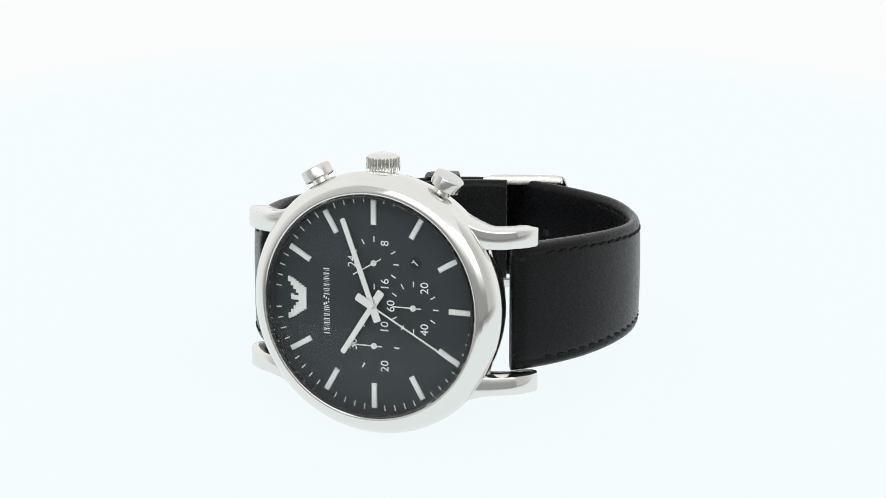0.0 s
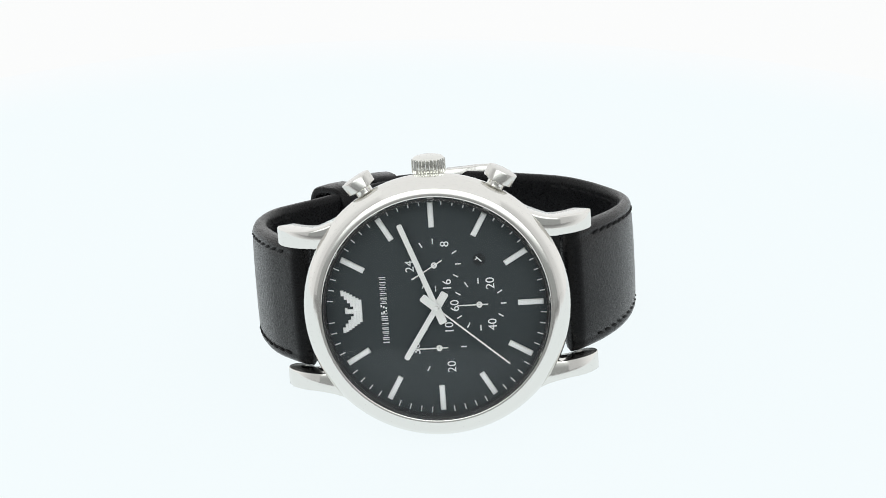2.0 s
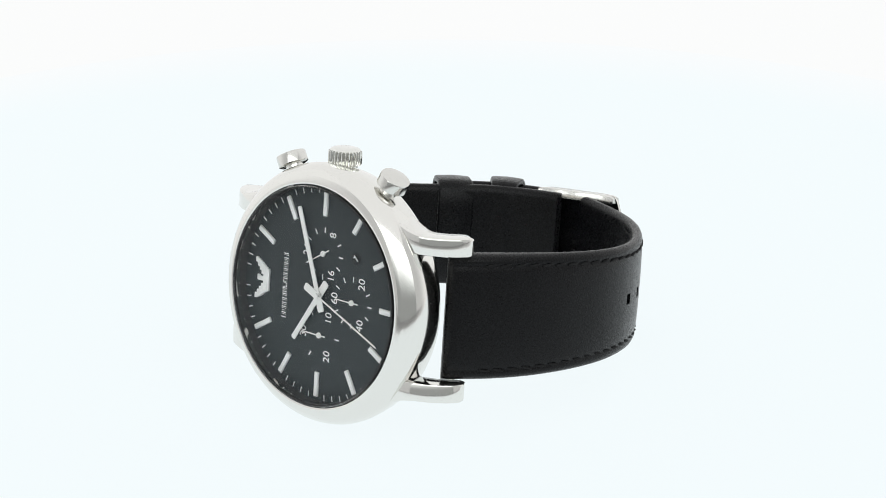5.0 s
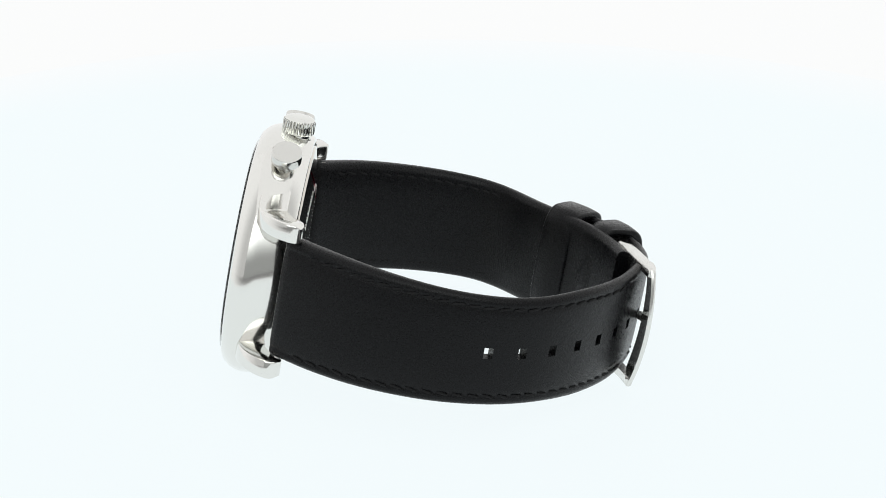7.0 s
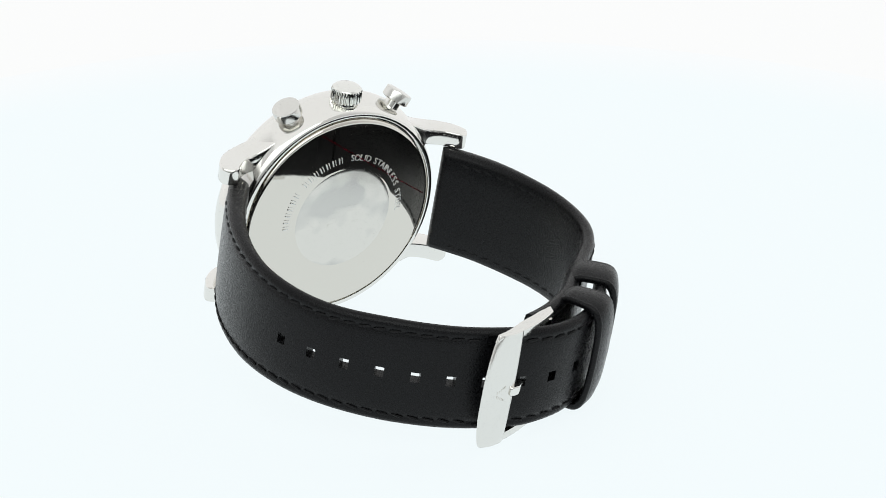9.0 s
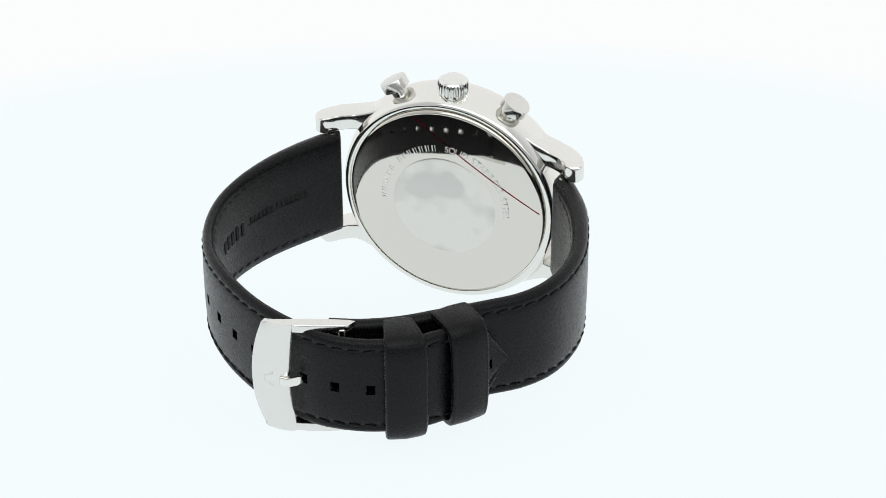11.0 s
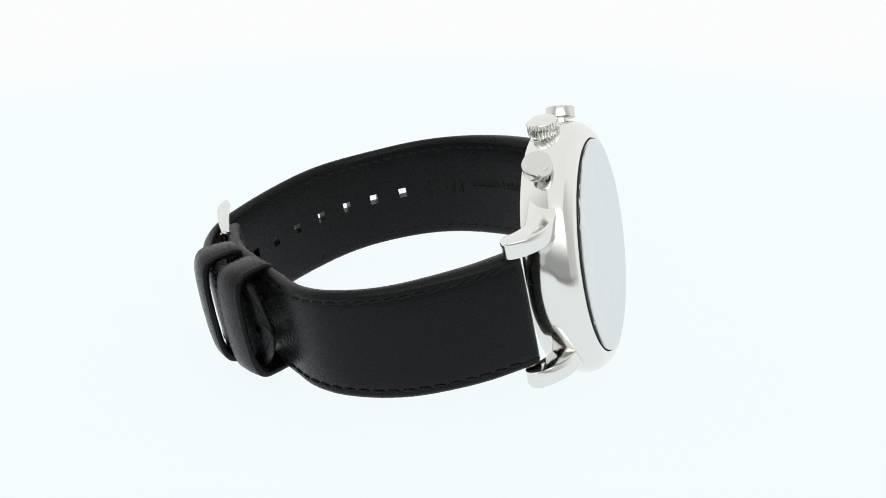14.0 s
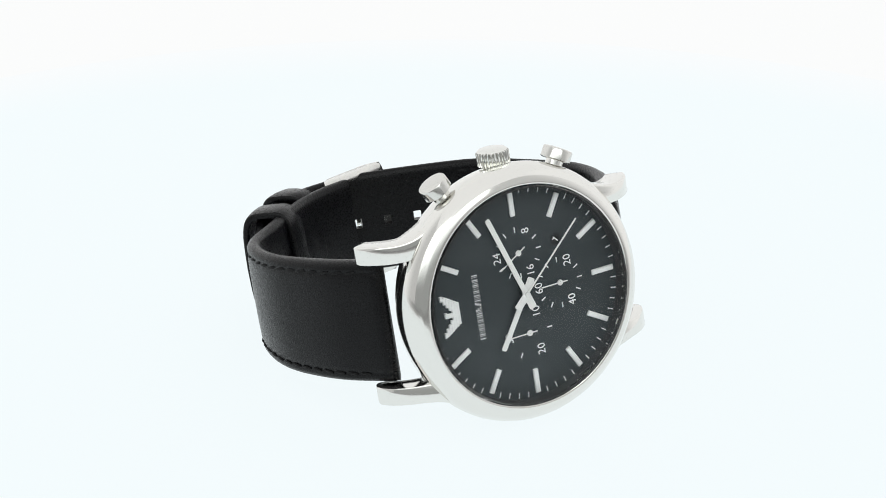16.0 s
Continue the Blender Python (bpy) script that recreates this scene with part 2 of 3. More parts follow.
def build_back():
    prof = [(19.35, 6.0), (19.35, 6.95), (19.2, 7.2), (18.9, 7.35), (18.6, 7.4)]
    prof += [(r, back_height(r)) for r in (17.5, 16.2, 15.0, 13.6, 12.2, 11.2, 10.6)]
    prof += [(10.35, back_height(10.35)), (7.0, back_height(10.0)), (0, back_height(10.0))]
    back = part("case_back", lathe(prof + [(0, 6.0)], 160, close=False), STEEL_BACK, watch, "mirror-polished steel case back with engraved ring of lettering")
    h = back_height(10.4)
    part("medallion", lathe([(10.4, h - 0.03), (10.3, h + 0.0), (9.4, h + 0.03), (8.2, h + 0.08), (6.0, h + 0.19), (3.0, h + 0.31), (0, h + 0.36)], 96), FROSTED, back, "worn round centre of the case back")
    # worn emblem in the middle: plain raised strokes
    bm = bmesh.new()
    for k in range(4):
        for s in (-1, 1):
            box_into(bm, (s * (1.2 + 0.5 * k), back_height(10.4) + 0.31, 2.2 - 1.1 * k), (2.2 - 0.35 * k, 0.05, 0.5))
    part("emblem", bm, FROSTED, back, "worn raised emblem on the case back")
    # lettering along the ring, letter tops outwards; seen from behind, x runs to the left
    def ring_frame(deg):
        a = radians(deg)
        up = Vector((math.cos(a), 0, math.sin(a)))
        return up, Vector((up.z, 0, -up.x)) * -1

    deg = 89.5
    for ch in "SOLID STAINLESS STEEL":
        step = {"I": 2.9, " ": 3.4, "L": 4.3, "E": 4.5}.get(ch, 4.95)
        deg += step
        if ch != " ":
            up, right = ring_frame(deg - step / 2)
            part("letter", text_mesh(ch, 1.75, ETCHED, up * 12.1 + Vector((0, back_height(12.1) + 0.02, 0)), right, up, 0.03), ETCHED, back)
    # the maker's name beside it as plain strokes
    for i in range(14):
        if i != 7:
            up, right = ring_frame(80 - 6.3 * i)
            bm = bmesh.new()
            for off, w in ((-0.3, 0.24), (0.25, 0.12)):
                box_into(bm, up * 12.0 + right * off + Vector((0, back_height(12.0), 0)), (w, 0.1, 1.35), (right, (0, 1, 0), up))
            part("letter_bar", bm, ETCHED, back)
    # thin red edge of the clear protective film
    a, b = Vector((6.3, 7.66, 17.2)), Vector((-18.4, 7.5, 1.6))
    d = (b - a).normalized()
    bm = bmesh.new()
    n = 14
    rings = []
    for i in range(n + 1):
        p = a.lerp(b, i / n)
        r = math.hypot(p.x, p.z)
        p.y = back_height(r) + 0.03
        s = Vector((-d.z, 0, d.x)) * 0.085
        rings.append([p - s, p + s, p + s + Vector((0, 0.04, 0)), p - s + Vector((0, 0.04, 0))])
    bm.free()
    part("film_edge", loft(rings), RED, back, "thin red edge line of protective film")


def build_dial():
    dial = part("dial", lathe([(0, 0.0), (19.0, 0.0), (19.0, 0.6), (0, 0.6)], 128), DIAL_BLACK, watch, "matt black chronograph dial with white printing")
    part("rehaut", lathe([(18.95, 0.0), (18.35, -0.05), (18.8, -1.35), (18.95, -1.3)], 128, close=True), FLANGE, watch, "dark inner flange round the dial")
    for h in range(1, 12):
        x, z = clock(30 * h, 15.6)
        u = Vector((x, 0, z)).normalized()
        s = Vector((-u.z, 0, u.x))
        bm = bmesh.new()
        box_into(bm, Vector((x, -0.2, z)), (4.25, 0.4, 0.92), (u, (0, 1, 0), s), 0.14)
        part("hour_marker", bm, NICKEL, dial)
    for k in range(60):
        if k % 5 == 0:
            continue
        x, z = clock(6 * k, 17.75)
        u = Vector((x, 0, z)).normalized()
        bm = bmesh.new()
        box_into(bm, (x, -0.02, z), (1.0, 0.03, 0.17), (u, (0, 1, 0), Vector((-u.z, 0, u.x))))
        part("minute_tick", bm, PRINT, dial)

    def tick(cx, cz, phi, r, length, w=0.2):
        x, z = clock(phi, r)
        u = Vector((x, 0, z)).normalized()
        bm = bmesh.new()
        box_into(bm, (cx + x, -0.02, cz + z), (length, 0.03, w), (u, (0, 1, 0), Vector((-u.z, 0, u.x))))
        part("subdial_tick", bm, PRINT, dial)

    def numeral(s, x, z, size=2.05):
        part("numeral", text_mesh(s, size, PRINT, (x, -0.03, z)), PRINT, dial)

    for k in range(12):
        if k % 4:
            tick(7.1, 0, 30 * k, 4.0, 0.95)
            tick(0, 7.05, 30 * k, 4.0, 0.95)
    for phi in (60, 180, 300):
        tick(0, -7.06, phi, 4.05, 0.95)
    for s, phi in (("60", 0), ("20", 120), ("40", 240)):
        x, z = clock(phi, 4.05)
        numeral(s, 7.1 + x, z)
    for s, phi in (("24", 0), ("8", 120), ("16", 240)):
        x, z = clock(phi, 4.0)
        numeral(s, x, 7.05 + z)
    for s, phi in (("30", 0), ("10", 120), ("20", 240)):
        x, z = clock(phi, 3.85)
        numeral(s, x, -7.06 + z)
    # date
    bm = lathe([(0, -0.03), (1.0, -0.03), (1.05, 0.0)], 40)
    bmesh.ops.translate(bm, verts=bm.verts, vec=(7.5, 0, 7.6))
    part("date_window", bm, SUB_BLACK, dial, "small round black date window")
    q = math.sqrt(0.5)
    bm = bmesh.new()
    box_into(bm, (7.5 - 0.42 * q - 0.2 * q, -0.075, 7.6 + 0.42 * q - 0.2 * q), (0.55, 0.03, 0.17), ((0.9, 0, 0.43), (0, 1, 0), (-0.43, 0, 0.9)))
    part("date_numeral_flag", bm, PRINT, dial)
    part("date_numeral", text_mesh("1", 1.75, PRINT, (7.5, -0.06, 7.6), (q, 0, q), (-q, 0, q)), PRINT, dial)
    # applied winged emblem at twelve, as plain stepped bars
    bm = bmesh.new()
    for i, (a, b) in enumerate(((2.7, 3.6), (2.05, 3.4), (1.45, 3.15), (0.85, 2.85), (0.0, 2.5), (0.0, 2.2), (0.0, 1.9))):
        x = -15.55 + 0.48 * i
        for s in (-1, 1):
            box_into(bm, (x, -0.18, s * (a + b) / 2), (0.47, 0.36, b - a), bevel=0.05)
    box_into(bm, (-14.4, -0.2, 0.0), (1.4, 0.4, 0.75), bevel=0.08)
    box_into(bm, (-15.05, -0.2, 0.15), (0.45, 0.4, 0.95), bevel=0.08)
    part("applied_emblem", bm, NICKEL, dial, "applied silver winged emblem in plain bars")
    def name_strokes(bm, z, wdt):
        """A broad and a fine upright stroke, with a short one between where it is broad, as wide as the character they stand for."""
        box_into(bm, (-8.75, -0.02, z + 0.11), (1.1, 0.03, 0.15))
        if wdt > 0.4:
            box_into(bm, (-8.75, -0.02, z + wdt - 0.12), (1.1, 0.03, 0.065))
        if wdt > 0.75:
            box_into(bm, (-8.75, -0.02, z + wdt * 0.52), (0.7, 0.03, 0.065))

    # maker's name as plain strokes, with a small wedge between
    z = -5.75
    for wdt in (0.72, 0.95, 0.62, 0.72, 0.72, 0.32, 0.8):
        bm = bmesh.new()
        name_strokes(bm, z, wdt)
        part("name_bar", bm, PRINT, dial)
        z += wdt + 0.06
    bm = bmesh.new()
    for s in (-1, 1):
        for k in range(3):
            box_into(bm, (-9.2 + 0.4 * k, -0.02, -0.02 + s * (0.62 - 0.2 * k)), (0.24, 0.03, 0.4 - 0.06 * k))
    part("name_emblem", bm, PRINT, dial)
    z = 0.95
    for wdt in (0.82, 0.72, 0.95, 0.82, 0.74, 0.32):
        bm = bmesh.new()
        name_strokes(bm, z, wdt)
        part("name_bar", bm, PRINT, dial)
        z += wdt + 0.06
    return dial


def hand_mesh(length, width, tail, tail_width, thick):
    """A baton hand along +x with its hub at the origin, lying in the x-z plane."""
    bm = bmesh.new()
    def baton(x0, x1, w, yc):
        n, rc = 4, min(w / 2, 0.3)
        pts = []
        for cx, cz, a0 in ((x1 - rc, rc - w / 2, -90), (x1 - rc, w / 2 - rc, 0), (x0 + rc, w / 2 - rc, 90), (x0 + rc, rc - w / 2, 180)):
            for i in range(n + 1):
                a = radians(a0 + 90 * i / n)
                pts.append((cx + math.cos(a) * rc, cz + math.sin(a) * rc))
        rings = [[bm.verts.new((x, y, z)) for x, z in pts] for y in (yc - thick / 2, yc + thick / 2)]
        bm.faces.new(rings[0])
        bm.faces.new(rings[1][::-1])
        for i in range(len(pts)):
            j = (i + 1) % len(pts)
            bm.faces.new((rings[0][i], rings[1][i], rings[1][j], rings[0][j]))
    baton(-0.3, length, width, 0)
    if tail:
        baton(-tail, 0.4, tail_width, -0.015)
    return bm


def turned(angle, y, cx=0.0, cz=0.0):
    """Pose of a hand whose tip points at that angle: 0 towards six, 90 towards the crown."""
    return Matrix.Translation((cx * MM, y * MM, cz * MM)) @ pose(0, 0, 0, 0, -angle, 0)


def build_hands():
    part("hour_hand", hand_mesh(10.3, 0.95, 2.9, 1.35, 0.16), HAND_METAL, watch, "silver baton hour hand", turned(-123.2, -0.65))
    part("minute_hand", hand_mesh(15.3, 0.9, 2.9, 1.35, 0.16), HAND_METAL, watch, "silver baton minute hand", turned(110.4, -0.95))
    sec = part("second_hand", hand_mesh(15.4, 0.27, 3.1, 1.35, 0.12), HAND_METAL, watch, "thin silver chronograph seconds hand", turned(-40, -1.25))
    part("hub_cap", lathe([(0, -0.28), (0.35, -0.26), (0.45, -0.1), (0.45, 0.1)], 24), HAND_METAL, sec)
    for ang, cx, cz, ln, tl in ((180, 7.1, 0, 3.7, 1.5), (180, 0, -7.06, 4.1, 1.5), (-149.5, 0, 7.05, 4.3, 1.6)):
        h = part("subdial_hand", hand_mesh(ln, 0.2, tl, 0.2, 0.1), HAND_METAL, watch, "tiny silver subdial hand", turned(ang, -0.25, cx, cz))
        part("hub_ring", lathe([(0.2, -0.12), (0.5, -0.12), (0.52, 0.1), (0.2, 0.1)], 24, close=True), HAND_METAL, h)
    return sec


def build_crystal():
    n = 24
    dome = [(18.3 * (1 - i / n), -3.12 - 0.3 * math.sin(i / n * math.pi / 2)) for i in range(n + 1)]
    g = part("crystal", lathe([(18.72, -1.3), (18.72, -2.8), (18.6, -3.02)] + dome, 192), GLASS, watch, "clear slightly domed watch crystal")
    g.visible_shadow = False
    part("gasket", lathe([(18.25, -2.45), (18.74, -2.4), (18.74, -2.82), (18.5, -2.86), (18.3, -2.75)], 128, close=True), GASKET, watch, "dark seal round the crystal")


def to_radial(bm, deg, y):
    """Carries a lathe (axis y, outwards is +y) to stand out of the case side, deg from the crown towards six."""
    bmesh.ops.rotate(bm, verts=bm.verts, cent=(0, 0, 0), matrix=Matrix.Rotation(radians(90), 3, "X"))
    bmesh.ops.rotate(bm, verts=bm.verts, cent=(0, 0, 0), matrix=Matrix.Rotation(radians(deg), 3, "Y"))
    bmesh.ops.translate(bm, verts=bm.verts, vec=(0, y, 0))
    return bm


def build_crown():
    segs = 168
    bm = bmesh.new()
    prof = [(0, 24.98), (1.5, 24.92), (2.2, 24.75), (2.5, 24.55), (2.62, 24.38), (2.84, 24.2), (2.84, 22.2), (2.72, 21.95), (2.2, 21.85), (2.2, 21.35), (2.5, 21.25), (2.5, 20.0)]
    rings = []
    for k, (r, h) in enumerate(prof):
        if r == 0:
            rings.append([bm.verts.new((0, h, 0))])
            continue
        ring = []
        for i in range(segs):
            a = 2 * math.pi * i / segs
            cut = (0.38, 0.30, 0.05, 0.0, 0.05, 0.30)[i % 6] if 5 <= k <= 7 else 0.0
            ring.append(bm.verts.new(((r - cut) * math.cos(a), h, (r - cut) * math.sin(a))))
        rings.append(ring)
    for a, b in zip(rings, rings[1:]):
        for i in range(segs):
            j = (i + 1) % segs
            if len(a) == 1:
                bm.faces.new((a[0], b[i], b[j]))
            else:
                bm.faces.new((a[i], b[i], b[j], a[j]))
    part("crown", to_radial(bm, 0, 3.8), STEEL_CROWN, watch, "fluted polished steel winding crown", angle=30)


def build_pusher(deg):
    stem = part("pusher", to_radial(lathe([(2.15, 19.5), (2.15, 20.9), (2.05, 21.05), (1.62, 21.1), (1.62, 21.45), (1.5, 21.55), (1.5, 23.4)], 48), deg, 3.2), STEEL, watch,
                "polished steel chronograph pusher")
    part("pusher_cap", to_radial(lathe([(1.4, 22.95), (2.3, 22.98), (2.6, 23.15), (2.6, 24.8), (2.5, 25.0), (2.15, 25.1), (1.2, 25.2), (0, 25.24)], 64), deg, 3.2), STEEL_CAP, stem)


LUG_ROOT, LUG_TIP = 2.5, 1.85


def build_lug(sx, sz):
    """A curved horn from the case side down to the strap: flat faces, crisp edges and a round tip."""
    spine = rounded([(12.6, 2.7), (16.2, 2.7), (19.3, 2.9), (21.7, 3.9), (23.5, 5.4), (24.5, 6.8)], 5)
    last = Vector(spine[-1])
    way = (last - Vector(spine[-2])).normalized()
    stations = []
    n = len(spine)
    for i, p in enumerate(spine):
        k = i / (n - 1)
        a, b = Vector(spine[max(i - 1, 0)]), Vector(spine[min(i + 1, n - 1)])
        stations.append((Vector(p), (b - a).normalized(), LUG_ROOT * (1 - k ** 2) + LUG_TIP * k ** 2, k))
    for a in (18, 36, 52, 66, 78, 86):
        stations.append((last + way * LUG_TIP * math.sin(radians(a)), way, LUG_TIP * math.cos(radians(a)), 2.0 - math.cos(radians(a))))
    rings = []
    for p, d, t, k in stations:
        nx, ny = d.y, -d.x
        zi, zo = 10.65, 13.8 + 3.3 * max(0.0, (20.8 - p.x) / 8.0) ** 1.7 - 0.9 * max(0.0, k - 1.0) ** 1.5
        zc, hw = (zi + zo) / 2, (zo - zi) / 2
        rings.append([(sx * (p.x + nx * u * t), p.y + ny * u * t, sz * (zc + v * hw)) for u, v in
                      ((1, -0.8), (0.95, -0.94), (0.85, -1), (-0.85, -1), (-0.95, -0.94), (-1, -0.8), (-1, 0.8), (-0.96, 0.93), (-0.86, 1),
                       (0.80, 1), (0.91, 0.96), (0.98, 0.86), (1, 0.7))])
    part("lug", loft(rings), STEEL, watch, "curved polished steel lug", angle=40)


def build_spring_bar(sx):
    bm = bmesh.new()
    rings = [[(sx * 22.9 + 0.7 * math.cos(a), 7.9 + 0.7 * math.sin(a), z) for a in [2 * math.pi * i / 12 for i in range(12)]] for z in (-10.6, 10.6)]
    bm.free()
    part("spring_bar", loft(rings), STEEL_SATIN, watch, "thin steel spring bar")


# ---- the strap ----
class Path:
    """A smooth plan curve of the strap's outer face, by arc length."""

    def __init__(self, ctrl):
        pts = [Vector(p) for p in rounded(ctrl, 24)]
        self.p, self.s = pts, [0.0]
        for a, b in zip(pts, pts[1:]):
            self.s.append(self.s[-1] + (b - a).length)
        self.length = self.s[-1]

    def at(self, s):
        s = min(max(s, 0.0), self.length)
        lo, hi = 0, len(self.s) - 1
        while hi - lo > 1:
            m = (lo + hi) // 2
            lo, hi = (m, hi) if self.s[m] <= s else (lo, m)
        k = (s - self.s[lo]) / max(1e-9, self.s[hi] - self.s[lo])
        return self.p[lo].lerp(self.p[hi], k)

    def section(self, s, side):
        a, b = self.at(s - 0.8), self.at(s + 0.8)
        d = (b - a).normalized()
        n = Vector((d.y, -d.x)) * side
        return self.at(s), d, n


LONG = Path([(23.4, 5.4), (25.8, 8.8), (28.7, 13.9), (31.3, 19.8), (33.2, 26.7), (33.9, 34.0), (32.9, 41.1), (30.15, 47.95), (26.1, 53.7), (20.2, 59.1),
             (12.7, 63.85), (4.75, 67.15), (-1.6, 68.7), (-8.9, 67.8), (-16.4, 63.95), (-22.0, 58.0), (-26.7, 52.3), (-30.4, 47.1)])
SHORT = Path([(-23.4, 5.4), (-25.9, 8.5), (-29.2, 13.7), (-31.8, 20.2), (-33.5, 27.1), (-33.6, 33.9), (-32.2, 40.2), (-29.0, 45.4), (-24.3, 49.9),
              (-18.9, 54.9), (-13.0, 60.0), (-6.9, 63.4), (-1.4, 65.2)])


def ease(x, a, b):
    t = min(max((x - a) / (b - a), 0.0), 1.0)
    return t * t * (3 - 2 * t)


TAIL_END = 117.8


def long_shape(s):
    """Width, thickness and height of the middle, along the long strap."""
    w = 21.3 - 2.35 * ease(s, 6, 46) + 0.55 * ease(s, 46, 60) - 0.8 * ease(s, 78, 90)
    t = 3.8 - 1.75 * ease(s, 0, 34)
    zc = 0.3 * ease(s, 5, 40) + 0.45 * ease(s, 40, 58) + 0.5 * ease(s, 66, 92)
    left = TAIL_END - s
    if left < 9.5:
        w *= max(0.05, 1 - ((9.5 - left) / 9.5) ** 2.2)
        t *= 0.55 + 0.45 * ease(left, 0, 4)
    return w, t, zc


def short_shape(s):
    w = 21.3 - 2.0 * ease(s, 10, 52)
    t = 3.8 - 1.3 * ease(s, 0, 34)
    return w, t, 0.5 * ease(s, 20, 42) + 0.8 * ease(s, 42, 66)


HOLE_L, HOLE_Z = 0.78, 0.94


def build_strap(name, path, side, shape, holes, material, label, stitch_runs, end, lined):
    rows = [i * 1.0 for i in range(int(end) + 1)]
    rows = [s for s in rows if all(abs(s - h) > HOLE_L + 0.25 for h in holes)] + [end]
    rows += [0.25, 0.6]
    rows += [h - HOLE_L for h in holes] + [h + HOLE_L for h in holes]
    rows = sorted(set(round(s, 3) for s in rows))
    bm = bmesh.new()
    grid = []
    for s in rows:
        p, d, n = path.section(s, side)
        w, t, zc = shape(s)
        k = min(1.0, w / 9.0)
        hw = w / 2
        out = [(hw, -0.5 * t), (hw - 0.12 * k, -0.32 * t), (hw - 0.45 * k, -0.14 * t), (hw - 1.0 * k, -0.03 * t), (hw - 1.55 * k, -0.12 * k), (hw - 1.8 * k, -0.22 * k),
               (hw - 2.05 * k, -0.1 * k), (hw - 3.0 * k, 0.05), (hw * 0.4, 0.12), (HOLE_Z * k, 0.14)]
        outer = [(-a, b) for a, b in out] + [(a, b) for a, b in reversed(out)]
        inn = [(HOLE_Z * k, -t), (hw * 0.5, -t), (hw - 1.4 * k, -t), (hw - 0.5 * k, -0.93 * t), (hw - 0.1 * k, -0.75 * t)]
        inner = [(a, b) for a, b in reversed(inn)] + [(-a, b) for a, b in inn]
        ring = []
        nose = max(0.0, 1 - s / 1.2) ** 2
        for z, o in outer + inner:
            o = -t / 2 + (o + t / 2) * (1 - 0.75 * nose)
            q = p + n * o
            ring.append(bm.verts.new((q.x, q.y, zc + z)))
        grid.append(ring)
    m = len(grid[0])
    oc = 9          # the outer cell between the two hole columns
    ic = 20 + 4     # the inner one
    for r in range(len(rows) - 1):
        mid = (rows[r] + rows[r + 1]) / 2
        hole = any(abs(mid - h) < HOLE_L * 0.5 for h in holes)
        a, b = grid[r], grid[r + 1]
        for i in range(m):
            j = (i + 1) % m
            if hole and i in (oc, ic):
                continue
            bm.faces.new((a[i], b[i], b[j], a[j]))
        if hole:
            o0, o1, i0, i1 = oc, oc + 1, ic + 1, ic
            bm.faces.new((a[o0], a[i0], b[i0], b[o0]))
            bm.faces.new((a[o1], b[o1], b[i1], a[i1]))
            bm.faces.new((a[o0], a[o1], a[i1], a[i0]))
            bm.faces.new((b[o0], b[i0], b[i1], b[o1]))
    bm.faces.new(grid[0])
    bm.faces.new(grid[-1][::-1])
    strap = part(name, bm, material, watch, label, angle=60)
    # thread: short padded stitches lying in the groove
    sb = loft([[(x, r * math.cos(a), r * math.sin(a)) for a in [2 * math.pi * i / 6 for i in range(6)]]
               for x, r in ((-1.0, 0.08), (-0.8, 0.19), (0, 0.26), (0.8, 0.19), (1.0, 0.08))])
    stitch = mesh_from(sb, "stitch", THREAD)
    rnd = random.Random(5)
    for s0, s1 in stitch_runs:
        count = int((s1 - s0) / 2.55)
        for k in range(count):
            s = s0 + (k + 0.5) * (s1 - s0) / count
            p, d, n = path.section(s, side)
            w, t, zc = shape(s)
            for e in (-1, 1):
                q = p + n * (-0.1)
                z = zc + e * (w / 2 - 1.8 * min(1.0, w / 9.0))
                x, yv = Vector((d.x, d.y, 0)), Vector((n.x, n.y, 0))
                zv = x.cross(yv)
                lean = rnd.uniform(-0.06, 0.06)
                rm = Matrix((x, yv, zv)).transposed().to_4x4() @ Matrix.Rotation(lean + 0.16 * e, 4, "Y")
                ob = part("stitch", stitch, THREAD, strap)
                ob.matrix_basis = Matrix.Translation((q.x * MM, q.y * MM, z * MM)) @ rm
                if lined[0] < s < lined[1]:
                    q = p - n * (t - 0.1)
                    ob = part("lining_stitch", stitch, THREAD, strap)
                    ob.matrix_basis = Matrix.Translation((q.x * MM, q.y * MM, (z - e * 0.15) * MM)) @ rm
    return strap


def build_pressed_marks(strap):
    """Worn stamping in the lining of the long strap half: a row of small strokes and a row of large ones, none of them legible."""
    def stroke(s0, s1, z0, z1, lift):
        rings = []
        for s in (s0, (s0 + s1) / 2, s1):
            p, d, nn = LONG.section(s, 1)
            w, t, zc = long_shape(s)
            ring = []
            for o, z in ((-t + 0.06, z0), (-t - lift, z0 + 0.1), (-t - lift, z1 - 0.1), (-t + 0.06, z1)):
                q = p + nn * o
                ring.append((q.x, q.y, zc + z))
            rings.append(ring)
        part("pressed_mark", loft(rings), LINING, strap, "faint worn stamping in the lining")

    rnd = random.Random(11)
    for k in range(13):
        s = 9.0 + 1.2 * k
        stroke(s, s + rnd.uniform(0.5, 0.85), 0.35, 0.35 + rnd.uniform(1.0, 1.35), 0.1)
    stroke(8.6, 24.8, 0.0, 0.22, 0.07)
    for k in range(5):
        s = 26.2 + 1.75 * k
        stroke(s, s + rnd.uniform(0.7, 1.1), -1.3, 1.3 + rnd.uniform(-0.2, 0.4), 0.13)


HOLES = [39.1, 45.2, 51.2, 57.2, 63.2, 69.1, 75.1, 81.1, 87.0, 93.0, 113.9]


